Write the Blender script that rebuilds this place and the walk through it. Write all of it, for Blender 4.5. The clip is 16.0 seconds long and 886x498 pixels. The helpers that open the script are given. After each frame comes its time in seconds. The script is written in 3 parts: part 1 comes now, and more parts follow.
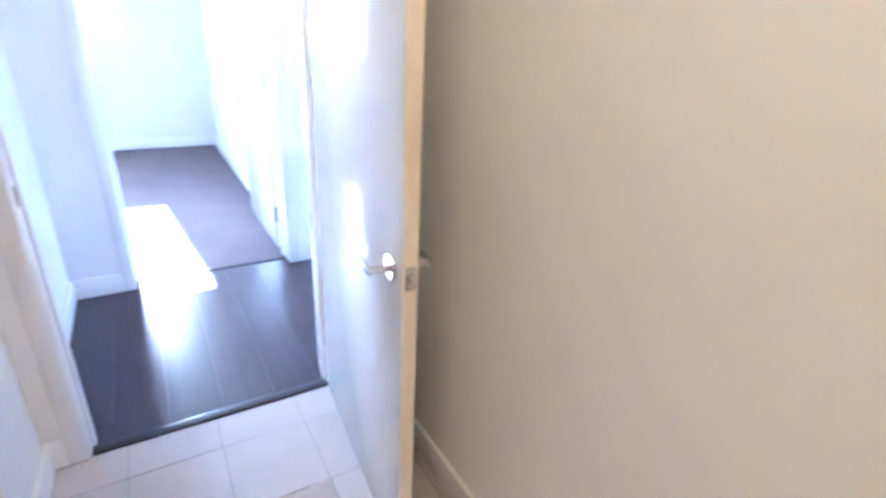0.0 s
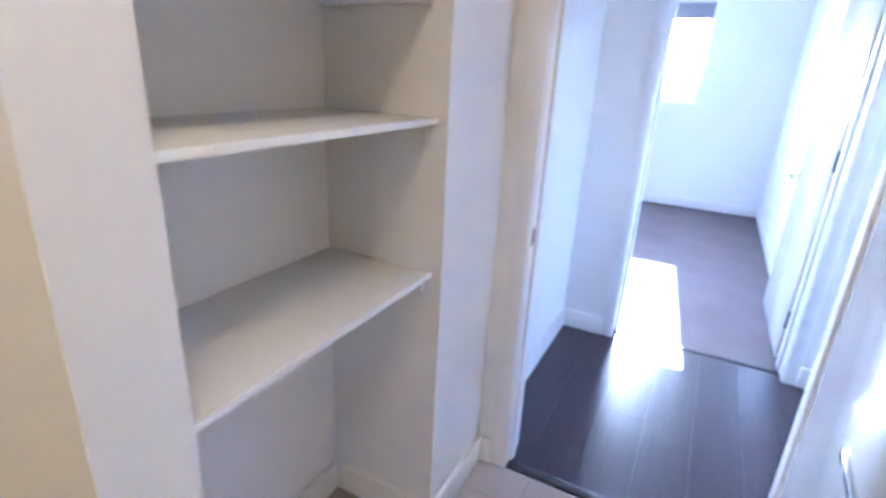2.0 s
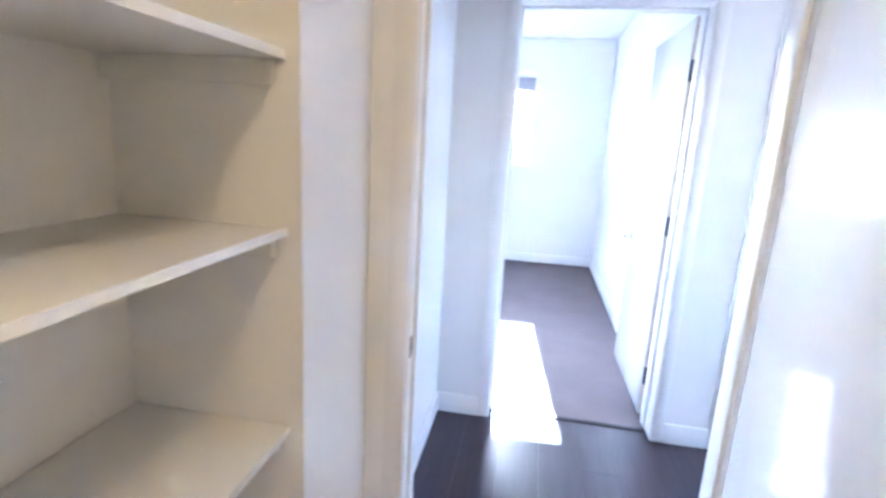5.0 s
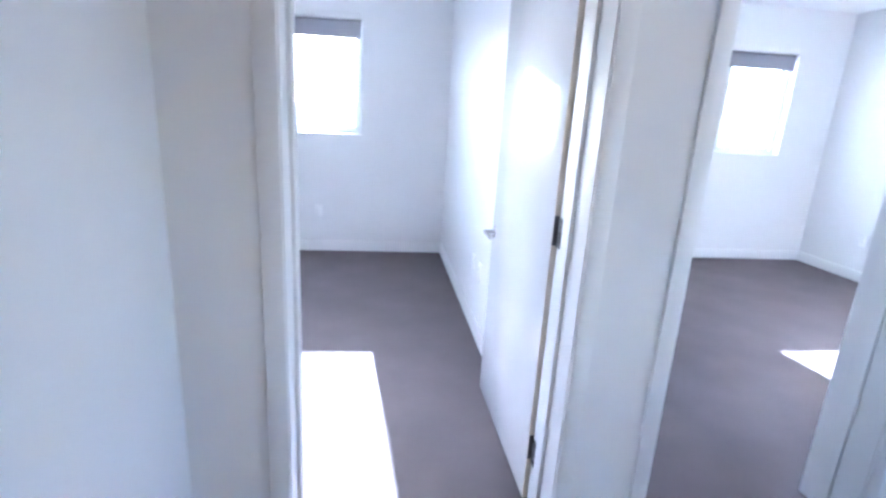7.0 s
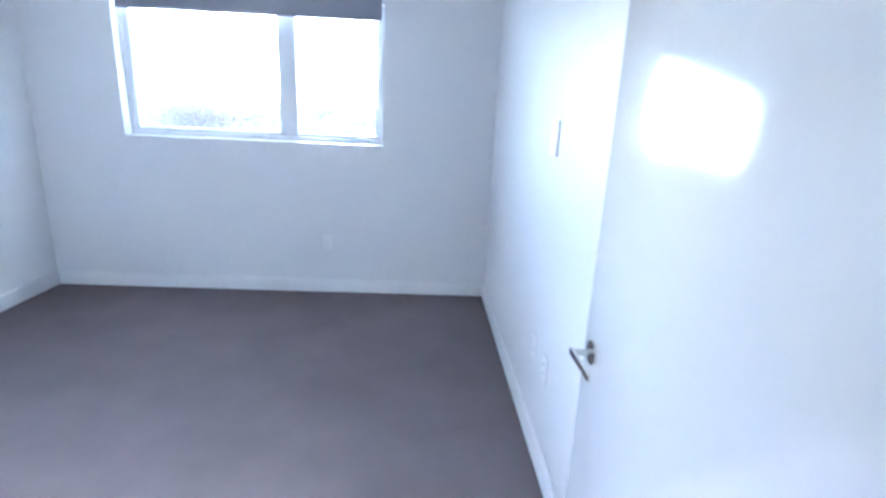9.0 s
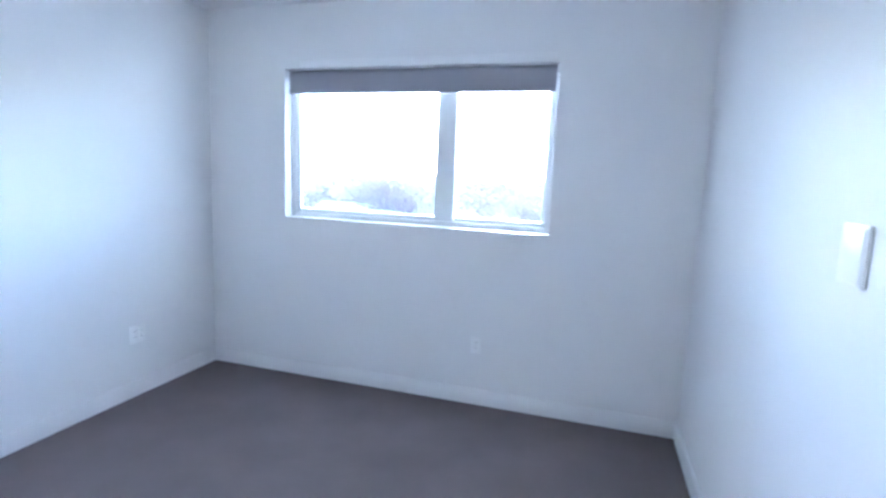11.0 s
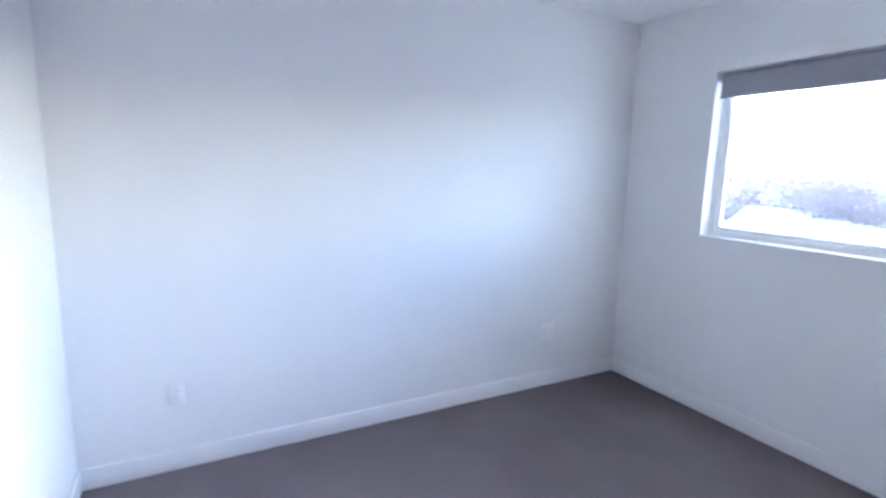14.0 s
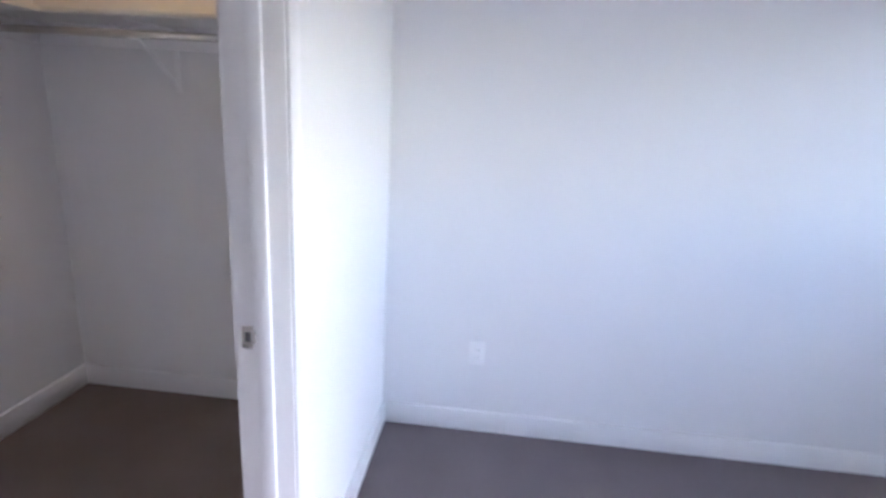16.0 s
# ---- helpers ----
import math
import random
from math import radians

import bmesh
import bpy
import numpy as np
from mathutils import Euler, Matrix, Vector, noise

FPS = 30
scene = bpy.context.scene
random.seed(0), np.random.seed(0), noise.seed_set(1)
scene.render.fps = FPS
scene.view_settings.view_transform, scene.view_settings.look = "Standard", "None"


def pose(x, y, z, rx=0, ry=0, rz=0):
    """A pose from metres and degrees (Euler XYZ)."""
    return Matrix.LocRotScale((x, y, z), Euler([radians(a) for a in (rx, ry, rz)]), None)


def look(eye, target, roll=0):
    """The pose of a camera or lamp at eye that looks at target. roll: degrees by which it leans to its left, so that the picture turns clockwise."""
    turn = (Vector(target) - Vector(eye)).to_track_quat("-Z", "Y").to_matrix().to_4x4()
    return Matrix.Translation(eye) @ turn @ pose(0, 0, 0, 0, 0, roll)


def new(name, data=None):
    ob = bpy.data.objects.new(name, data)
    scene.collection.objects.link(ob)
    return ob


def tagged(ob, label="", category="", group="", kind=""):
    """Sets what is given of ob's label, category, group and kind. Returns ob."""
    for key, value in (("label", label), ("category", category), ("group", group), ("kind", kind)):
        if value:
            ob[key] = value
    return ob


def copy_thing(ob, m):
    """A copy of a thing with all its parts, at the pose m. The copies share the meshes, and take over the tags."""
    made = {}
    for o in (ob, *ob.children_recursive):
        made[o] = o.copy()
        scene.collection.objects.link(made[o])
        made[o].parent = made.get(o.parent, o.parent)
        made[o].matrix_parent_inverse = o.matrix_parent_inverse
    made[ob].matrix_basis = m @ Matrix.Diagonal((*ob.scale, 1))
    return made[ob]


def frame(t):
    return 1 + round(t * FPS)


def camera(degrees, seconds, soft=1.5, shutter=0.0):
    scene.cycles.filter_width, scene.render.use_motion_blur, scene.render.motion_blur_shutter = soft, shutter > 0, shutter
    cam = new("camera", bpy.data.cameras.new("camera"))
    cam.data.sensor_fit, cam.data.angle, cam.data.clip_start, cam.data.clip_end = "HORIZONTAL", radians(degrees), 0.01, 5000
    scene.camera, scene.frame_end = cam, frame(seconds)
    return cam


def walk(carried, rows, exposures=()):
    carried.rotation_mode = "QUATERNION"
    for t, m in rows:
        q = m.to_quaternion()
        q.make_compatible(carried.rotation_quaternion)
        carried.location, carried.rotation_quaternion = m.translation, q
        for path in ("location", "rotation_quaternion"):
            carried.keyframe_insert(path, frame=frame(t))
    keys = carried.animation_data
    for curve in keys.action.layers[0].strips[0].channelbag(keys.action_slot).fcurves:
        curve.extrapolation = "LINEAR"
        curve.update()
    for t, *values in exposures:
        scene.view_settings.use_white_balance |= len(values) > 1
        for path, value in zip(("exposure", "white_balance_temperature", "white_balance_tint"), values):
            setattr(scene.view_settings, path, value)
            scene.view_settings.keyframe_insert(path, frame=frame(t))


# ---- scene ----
cam = camera(83.0, 16.0, soft=2.8, shutter=0.4)
PATH = [
    (0, (0.172, -2.926, 1.359), (1.126, -1.354, 0.571), 2.8),
    (0.5, (0.214, -2.749, 1.383), (0.729, -0.97, 0.626), 5.3),
    (1, (0.236, -2.656, 1.389), (0.21, -0.786, 0.679), 5.3),
    (1.5, (0.285, -2.67, 1.389), (-0.25, -0.868, 0.706), 3.5),
    (2, (0.285, -2.717, 1.392), (-0.576, -1.042, 0.719), 2.8),
    (2.5, (0.278, -2.772, 1.396), (-0.786, -1.197, 0.775), 1.8),
    (3, (0.219, -2.751, 1.407), (-0.935, -1.211, 0.862), 1.2),
    (3.5, (0.18, -2.736, 1.452), (-0.992, -1.18, 0.999), 0.7),
    (4, (0.105, -2.753, 1.497), (-0.907, -1.069, 1.125), 1.8),
    (4.5, (0.086, -2.624, 1.486), (-0.572, -0.775, 1.098), 2.8),
    (5, (0.129, -2.462, 1.458), (-0.203, -0.539, 1.022), 3.1),
    (5.2, (0.149, -2.36, 1.448), (-0.085, -0.427, 0.99), 2.5),
    (7.3, (0.286, -1.082, 1.429), (0.561, 0.826, 0.895), 3.3),
    (7.5, (0.322, -0.937, 1.445), (0.587, 0.97, 0.905), 2.9),
    (7.7, (0.343, -0.85, 1.464), (0.599, 1.057, 0.92), 3.3),
    (8, (0.37, -0.623, 1.421), (0.598, 1.292, 0.892), 3.2),
    (8.5, (0.375, -0.315, 1.438), (0.557, 1.593, 0.867), 2.9),
    (8.7, (0.374, -0.232, 1.437), (0.525, 1.682, 0.877), 2.8),
    (10.8, (0.328, 0.541, 1.474), (-0.154, 2.46, 1.179), 2.5),
    (11, (0.333, 0.594, 1.486), (-0.237, 2.491, 1.209), 2.4),
    (11.5, (0.335, 0.752, 1.469), (-0.463, 2.572, 1.241), 2.2),
    (12, (0.286, 0.768, 1.518), (-0.678, 2.502, 1.266), 2.0),
    (12.5, (0.238, 0.805, 1.512), (-0.934, 2.407, 1.267), 1.8),
    (13, (0.212, 0.724, 1.598), (-1.172, 2.141, 1.327), 1.4),
    (13.5, (0.266, 0.632, 1.596), (-1.329, 1.806, 1.317), 1.3),
    (14, (0.265, 0.695, 1.567), (-1.472, 1.632, 1.244), 1.5),
    (14.5, (0.186, 0.754, 1.512), (-1.642, 1.476, 1.142), 1.4),
    (15, (0.146, 0.684, 1.506), (-1.727, 1.233, 1.071), 1.8),
    (15.5, (-0.003, 0.696, 1.486), (-1.928, 0.941, 1.003), 2.3),
    (16, (-0.326, 0.652, 1.464), (-2.249, 0.486, 0.941), 3.4),
]
EXPOSURES = [(0.0, 6.15, 4150, 16), (1.0, 6.1, 4100, 16), (2.5, 5.65, 4200, 18), (3.5, 5.72, 4600, 17), (4.5, 5.88, 4450, 14), (5.2, 5.95, 4450, 13), (7.3, 4.9, 4700, 14), (8.7, 4.68, 4550, 9), (10.8, 4.5, 4550, 9), (13.0, 4.4, 4700, 11), (16.0, 4.1, 5000, 18)]
walk(cam, [(t, look(eye, target, roll)) for t, eye, target, roll in PATH], EXPOSURES)

# ---- world, sun, lamps ----
SUN_WAY = Vector((-0.092, 1.0, 0.522)).normalized()      # towards the sun
world = bpy.data.worlds.new("sky")
scene.world = world
world.use_nodes = True
wt = world.node_tree
sky = wt.nodes.new("ShaderNodeTexSky")
sky.sky_type, sky.sun_disc = "NISHITA", False
sky.sun_elevation = math.asin(SUN_WAY.z)
sky.sun_rotation = math.atan2(SUN_WAY.x, SUN_WAY.y)
sky.air_density, sky.dust_density, sky.ozone_density = 1.0, 1.5, 1.0
wt.links.new(sky.outputs[0], wt.nodes["Background"].inputs["Color"])
wt.nodes["Background"].inputs["Strength"].default_value = 0.15
sun_data = bpy.data.lights.new("sun", "SUN")
sun_data.energy, sun_data.angle, sun_data.color = 2.5, radians(0.5), (1.0, 0.95, 0.88)
sun_lamp = new("sun", sun_data)
sun_lamp.matrix_world = look((0, 20, 12), Vector((0, 20, 12)) - SUN_WAY)


def disc_lamp(name, place, size, watts, colour):
    data = bpy.data.lights.new(name, "AREA")
    data.shape, data.size, data.energy, data.color = "DISK", size, watts, colour
    ob = new(name, data)
    ob.matrix_world = pose(*place)
    return ob


WARM = (1.0, 0.60, 0.22)
disc_lamp("bathroom_lamp", (0.3, -2.75, 2.52), 0.3, 0.165, WARM)
disc_lamp("vanity_lamp", (-0.95, -3.7, 2.52), 0.3, 0.20, WARM)
disc_lamp("tub_lamp", (-1.6, -2.05, 2.56), 0.2, 0.06, WARM)
# Unseen lamp added to brighten and warm the hall walls.
disc_lamp("hall_fill_lamp", (2.2, -0.55, 2.54), 0.3, 0.28, (1.0, 0.80, 0.60))
disc_lamp("closet_lamp", (-2.05, -0.6, 2.56), 0.2, 0.13, WARM)

# ---- materials ----


def material(name, colour, rough=0.5, metal=0.0, vary=0.06, scale=3.0, fine=120.0, bump=0.05, depth=0.001, coat=0.0, piece=0.0, specular=0.5, stretch=(1, 1, 1), grain=0.0):
    """A surface with mottling at two scales, a fine relief and, for pieces, a tone of its own for each."""
    m = bpy.data.materials.new(name)
    m.use_nodes = True
    nt = m.node_tree
    nodes, link = nt.nodes, nt.links.new
    b = nodes["Principled BSDF"]
    b.inputs["Metallic"].default_value = metal
    b.inputs["Coat Weight"].default_value = coat
    b.inputs["Coat Roughness"].default_value = 0.12
    b.inputs["Specular IOR Level"].default_value = specular
    geo = nodes.new("ShaderNodeNewGeometry")
    mp = nodes.new("ShaderNodeMapping")
    mp.inputs["Scale"].default_value = stretch
    link(geo.outputs["Position"], mp.inputs["Vector"])
    big, small = nodes.new("ShaderNodeTexNoise"), nodes.new("ShaderNodeTexNoise")
    big.inputs["Scale"].default_value, small.inputs["Scale"].default_value = scale, fine
    big.inputs["Detail"].default_value, small.inputs["Detail"].default_value = 5, 3
    link(mp.outputs[0], big.inputs["Vector"])
    link(mp.outputs[0], small.inputs["Vector"])
    mix = nodes.new("ShaderNodeMath")
    mix.operation = "MULTIPLY_ADD"
    mix.inputs[1].default_value = 0.5
    link(small.outputs["Fac"], mix.inputs[0])
    half = nodes.new("ShaderNodeMath")
    half.operation = "MULTIPLY"
    half.inputs[1].default_value = 0.5
    link(big.outputs["Fac"], half.inputs[0])
    link(half.outputs[0], mix.inputs[2])
    tone = mix.outputs[0]
    if piece:
        info = nodes.new("ShaderNodeObjectInfo")
        add = nodes.new("ShaderNodeMath")
        add.operation = "MULTIPLY_ADD"
        add.inputs[1].default_value = piece
        link(info.outputs["Random"], add.inputs[0])
        link(tone, add.inputs[2])
        sub = nodes.new("ShaderNodeMath")
        sub.operation = "SUBTRACT"
        sub.inputs[1].default_value = piece / 2
        link(add.outputs[0], sub.inputs[0])
        tone = sub.outputs[0]
    ramp = nodes.new("ShaderNodeMapRange")
    ramp.inputs["From Min"].default_value, ramp.inputs["From Max"].default_value = 0.3, 0.7
    ramp.inputs["To Min"].default_value, ramp.inputs["To Max"].default_value = 1 - vary, 1 + vary
    ramp.clamp = False
    link(tone, ramp.inputs["Value"])
    col = nodes.new("ShaderNodeVectorMath")
    col.operation = "SCALE"
    col.inputs[0].default_value = colour
    link(ramp.outputs[0], col.inputs["Scale"])
    link(col.outputs[0], b.inputs["Base Color"])
    rr = nodes.new("ShaderNodeMapRange")
    rr.inputs["From Min"].default_value, rr.inputs["From Max"].default_value = 0.3, 0.7
    rr.inputs["To Min"].default_value, rr.inputs["To Max"].default_value = max(0.02, rough * 0.88), min(1, rough * 1.12)
    link(big.outputs["Fac"], rr.inputs["Value"])
    link(rr.outputs[0], b.inputs["Roughness"])
    if grain:
        wave = nodes.new("ShaderNodeTexWave")
        wave.inputs["Scale"].default_value, wave.inputs["Distortion"].default_value = 9, 8
        wave.inputs["Detail"].default_value, wave.inputs["Detail Scale"].default_value = 3, 1.6
        info = nodes.new("ShaderNodeObjectInfo")
        shift = nodes.new("ShaderNodeVectorMath")
        shift.operation = "MULTIPLY_ADD"
        shift.inputs[1].default_value = (7, 5, 3)
        link(info.outputs["Random"], shift.inputs[0])
        link(mp.outputs[0], shift.inputs[2])
        link(shift.outputs[0], wave.inputs["Vector"])
        rough_add = nodes.new("ShaderNodeMath")
        rough_add.operation = "MULTIPLY_ADD"
        rough_add.inputs[1].default_value = grain
        link(wave.outputs["Fac"], rough_add.inputs[0])
        rough_add.inputs[2].default_value = rough - grain / 2
        link(rough_add.outputs[0], b.inputs["Roughness"])
        bw = nodes.new("ShaderNodeBump")
        bw.inputs["Strength"].default_value, bw.inputs["Distance"].default_value = 0.2, 0.0005
        link(wave.outputs["Fac"], bw.inputs["Height"])
        link(bw.outputs[0], b.inputs["Normal"])
    elif bump:
        bp = nodes.new("ShaderNodeBump")
        bp.inputs["Strength"].default_value, bp.inputs["Distance"].default_value = bump, depth
        link(small.outputs["Fac"], bp.inputs["Height"])
        link(bp.outputs[0], b.inputs["Normal"])
    return m


def glass_material(name, tint=(0.97, 0.99, 0.98), haze=0.0):
    """A thin pane: clear, with mirror gloss that grows towards grazing angles, and a painted veil of glare over the
    view.
    """
    m = bpy.data.materials.new(name)
    m.use_nodes = True
    nt = m.node_tree
    nt.nodes.remove(nt.nodes["Principled BSDF"])
    clear, gloss, mixer, fres = (nt.nodes.new("ShaderNode" + k) for k in ("BsdfTransparent", "BsdfGlossy", "MixShader", "Fresnel"))
    clear.inputs["Color"].default_value = (*tint, 1)
    gloss.inputs["Roughness"].default_value = 0.02
    fres.inputs["IOR"].default_value = 1.45
    nt.links.new(fres.outputs[0], mixer.inputs[0])
    nt.links.new(clear.outputs[0], mixer.inputs[1])
    nt.links.new(gloss.outputs[0], mixer.inputs[2])
    last = mixer.outputs[0]
    # Bright glare put into the pane as a noise-varied translucent share.
    if haze:
        haze_bsdf, over = nt.nodes.new("ShaderNodeBsdfTranslucent"), nt.nodes.new("ShaderNodeMixShader")
        haze_noise = nt.nodes.new("ShaderNodeTexNoise")
        haze_noise.inputs["Scale"].default_value, haze_noise.inputs["Detail"].default_value = 2.5, 4
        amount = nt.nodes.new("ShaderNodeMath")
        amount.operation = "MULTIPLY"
        amount.inputs[1].default_value = haze * 2
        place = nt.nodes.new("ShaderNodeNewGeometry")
        nt.links.new(place.outputs["Position"], haze_noise.inputs["Vector"])
        nt.links.new(haze_noise.outputs["Fac"], amount.inputs[0])
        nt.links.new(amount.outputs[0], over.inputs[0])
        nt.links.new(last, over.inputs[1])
        nt.links.new(haze_bsdf.outputs[0], over.inputs[2])
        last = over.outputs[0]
    nt.links.new(last, nt.nodes["Material Output"].inputs["Surface"])
    return m


def glow_material(name, colour, strength):
    m = bpy.data.materials.new(name)
    m.use_nodes = True
    b = m.node_tree.nodes["Principled BSDF"]
    b.inputs["Base Color"].default_value = (0.85, 0.83, 0.8, 1)
    b.inputs["Emission Color"].default_value = (*colour, 1)
    b.inputs["Emission Strength"].default_value = strength
    return m


WALL = material("wall_paint", (0.83, 0.83, 0.825), 0.55, vary=0.015, scale=1.3, fine=260, bump=0.12, depth=0.0006)
CEIL = material("ceiling_paint", (0.84, 0.84, 0.84), 0.9, vary=0.015, scale=1.5, fine=300, bump=0.2, depth=0.001)
CASING = material("casing_paint", (0.82, 0.82, 0.815), 0.5, vary=0.015, scale=4, fine=90, bump=0.06, depth=0.0005)
BAND = material("cream_edge_band", (0.80, 0.72, 0.61), 0.5, vary=0.05, scale=6, fine=80, bump=0.05, depth=0.0005)
TRIM = material("trim_paint", (0.87, 0.87, 0.865), 0.38, vary=0.015, scale=4, fine=90, bump=0.06, depth=0.0005)
DOOR = material("door_paint", (0.80, 0.80, 0.80), 0.13, vary=0.012, scale=2, fine=55, bump=0.06, depth=0.0006, specular=1.0)
SHELF = material("shelf_melamine", (0.78, 0.78, 0.76), 0.4, vary=0.02, scale=3, fine=200, bump=0.05, depth=0.0004)
CARPET = material("carpet_pile", (0.198, 0.170, 0.168), 0.95, vary=0.2, scale=2.5, fine=260, bump=0.9, depth=0.004, specular=0.1)
PLANK = material("dark_oak_plank", (0.043, 0.034, 0.042), 0.30, vary=0.22, scale=30, fine=110, piece=0.04, specular=0.35, grain=0.05, stretch=(1, 0.045, 1))
STRIP = material("dark_transition_strip", (0.035, 0.032, 0.034), 0.35, metal=0.3, vary=0.1)
TILE = material("grey_floor_tile", (0.46, 0.43, 0.41), 0.38, vary=0.07, scale=5, fine=150, bump=0.06, depth=0.0005, piece=0.3)
GROUT = material("grout", (0.30, 0.28, 0.27), 0.9, vary=0.1, scale=8)
CHROME = material("satin_nickel", (0.62, 0.60, 0.57), 0.18, metal=1.0, vary=0.03, scale=20, fine=300, bump=0.02, depth=0.0002)
BRUSHED = material("brushed_pull_metal", (0.42, 0.40, 0.37), 0.45, metal=1.0, vary=0.05, scale=20, fine=300, bump=0.03, depth=0.0002)
STEEL = material("dark_hinge_steel", (0.15, 0.15, 0.16), 0.3, metal=1.0, vary=0.06, scale=20)
VINYL = material("white_vinyl", (0.80, 0.81, 0.82), 0.35, vary=0.01, scale=6)
BLIND = material("grey_blind_fabric", (0.34, 0.34, 0.375), 0.85, vary=0.05, scale=6, fine=500, bump=0.3, depth=0.0006)
PLASTIC = material("white_plastic", (0.90, 0.90, 0.89), 0.4, vary=0.01, scale=20, bump=0)
SLOT = material("dark_slot", (0.12, 0.12, 0.12), 0.6, vary=0.05, bump=0)
SEAL = material("black_rubber_seal", (0.015, 0.014, 0.013), 0.5, vary=0.1, bump=0.1)
ACRYLIC = material("white_tub_acrylic", (0.80, 0.79, 0.77), 0.15, vary=0.01, scale=3, bump=0)
SURROUND = material("tan_wall_tile", (0.62, 0.55, 0.47), 0.22, vary=0.05, scale=3, fine=120, bump=0.03, piece=0.15)
GLASS = glass_material("window_glass", haze=0.011)
SHOWER = glass_material("shower_glass", (0.92, 0.96, 0.92))
GLOW = glow_material("lamp_diffuser", WARM, 0.3)
GROUND = material("suburb_ground", (0.13, 0.12, 0.11), 0.95, vary=0.4, scale=0.06, fine=1.5, bump=0.2, depth=0.05)
BARK = material("bark", (0.16, 0.12, 0.10), 0.9, vary=0.2, scale=3, fine=30)
LEAF = material("autumn_leaf", (0.21, 0.14, 0.155), 0.8, vary=0.15, scale=0.2, fine=3, bump=0, piece=0.4)
ROOF = material("shingle_roof", (0.30, 0.28, 0.28), 0.9, vary=0.2, scale=0.8, fine=12, bump=0.3, piece=0.8)
SIDING = material("pale_siding", (0.62, 0.60, 0.56), 0.8, vary=0.08, scale=0.8, fine=12, bump=0.1, piece=0.4)
DARKPANE = material("dark_window", (0.06, 0.07, 0.09), 0.12, vary=0.1, bump=0)

# ---- mesh helpers ----


def box(bm, x0, y0, z0, x1, y1, z1, bevel=0.0, m=None):
    made = bmesh.ops.create_cube(bm, size=1.0, matrix=Matrix.LocRotScale(((x0 + x1) / 2, (y0 + y1) / 2, (z0 + z1) / 2), None, (abs(x1 - x0), abs(y1 - y0), abs(z1 - z0))))
    vs = made["verts"]
    if bevel:
        es = list({e for v in vs for e in v.link_edges})
        res = bmesh.ops.bevel(bm, geom=es, offset=bevel, segments=2, profile=0.5, affect="EDGES")
        vs = list({v for f in res["faces"] for v in f.verts} | {v for v in vs if v.is_valid})
    if m is not None:
        bmesh.ops.transform(bm, matrix=m, verts=vs)
    return vs


def rod(bm, a, b, r, n=20, r2=None):
    a, b = Vector(a), Vector(b)
    d = b - a
    m = Matrix.Translation((a + b) / 2) @ d.to_track_quat("Z", "Y").to_matrix().to_4x4()
    return bmesh.ops.create_cone(bm, cap_ends=True, segments=n, radius1=r, radius2=r if r2 is None else r2, depth=d.length, matrix=m)["verts"]


def mesh_of(name, bm, mat, smooth=False):
    bmesh.ops.recalc_face_normals(bm, faces=bm.faces)
    me = bpy.data.meshes.new(name)
    bm.to_mesh(me)
    bm.free()
    me.materials.append(mat)
    if smooth:
        for p in me.polygons:
            p.use_smooth = True
        me.set_sharp_from_angle(angle=radians(40))
    return me


def part(name, bm, mat, parent=None, label="", smooth=True):
    ob = new(name, mesh_of(name, bm, mat, smooth))
    if parent is not None:
        ob.parent = parent
    if label:
        tagged(ob, label)
    return ob


def boxes(name, mat, spans, parent=None, label="", bevel=0.0):
    bm = bmesh.new()
    for s in spans:
        box(bm, *s, bevel=bevel)
    return part(name, bm, mat, parent, label, smooth=bevel > 0)


def thing(name, place, label, category, group="", kind="", turn=0):
    e = new(name)
    e.matrix_world = pose(*place, 0, 0, turn)
    e.empty_display_size = 0.1
    return tagged(e, label, category, group, kind)


# ---- structure ----
H = 2.62                     # ceiling
X0, X1 = -2.445, 0.90        # bedroom, side walls
YH, YW = 0.22, 3.72          # bedroom, hall side and window side
YO = 3.94                    # outer face
HX = -0.29                   # end of the hall
BY, BH = -1.26, -1.12        # bathroom door wall, bath face and hall face
BX0, BX1 = -0.272, 0.84      # niche face, bathroom's other wall
CX0, CX1 = 1.02, 5.06        # second bedroom
WIN_A = (-1.805, 0.07, 1.165, 2.195)
WIN_C = (2.65, 4.525, 1.165, 2.195)
DOOR_A, DOOR_C, DOOR_B = (0.0, 0.825), (1.155, 1.99), (-0.157, 0.665)
DOOR_CL = (-1.36, -0.56)
YC = 0.09                    # closet face of the bedroom wall
DH = 2.08


def wall_x(name, y0, y1, x0, x1, holes, label):
    """A wall along x with openings (x0, x1, z0, z1)."""
    spans, at = [], x0
    for a, b, c, d in sorted(holes):
        spans.append((at, y0, 0, a, y1, H))
        if c > 0:
            spans.append((a, y0, 0, b, y1, c))
        if d < H:
            spans.append((a, y0, d, b, y1, H))
        at = b
    spans.append((at, y0, 0, x1, y1, H))
    return tagged(boxes(name, WALL, spans), label, "wall", kind="structure")


def wall_y(name, x0, x1, y0, y1, holes=(), label="white painted plaster wall"):
    spans, at = [], y0
    for a, b, c, d in sorted(holes):
        spans.append((x0, at, 0, x1, a, H))
        if c > 0:
            spans.append((x0, a, 0, x1, b, c))
        if d < H:
            spans.append((x0, a, d, x1, b, H))
        at = b
    spans.append((x0, at, 0, x1, y1, H))
    return tagged(boxes(name, WALL, spans), label, "wall", kind="structure")


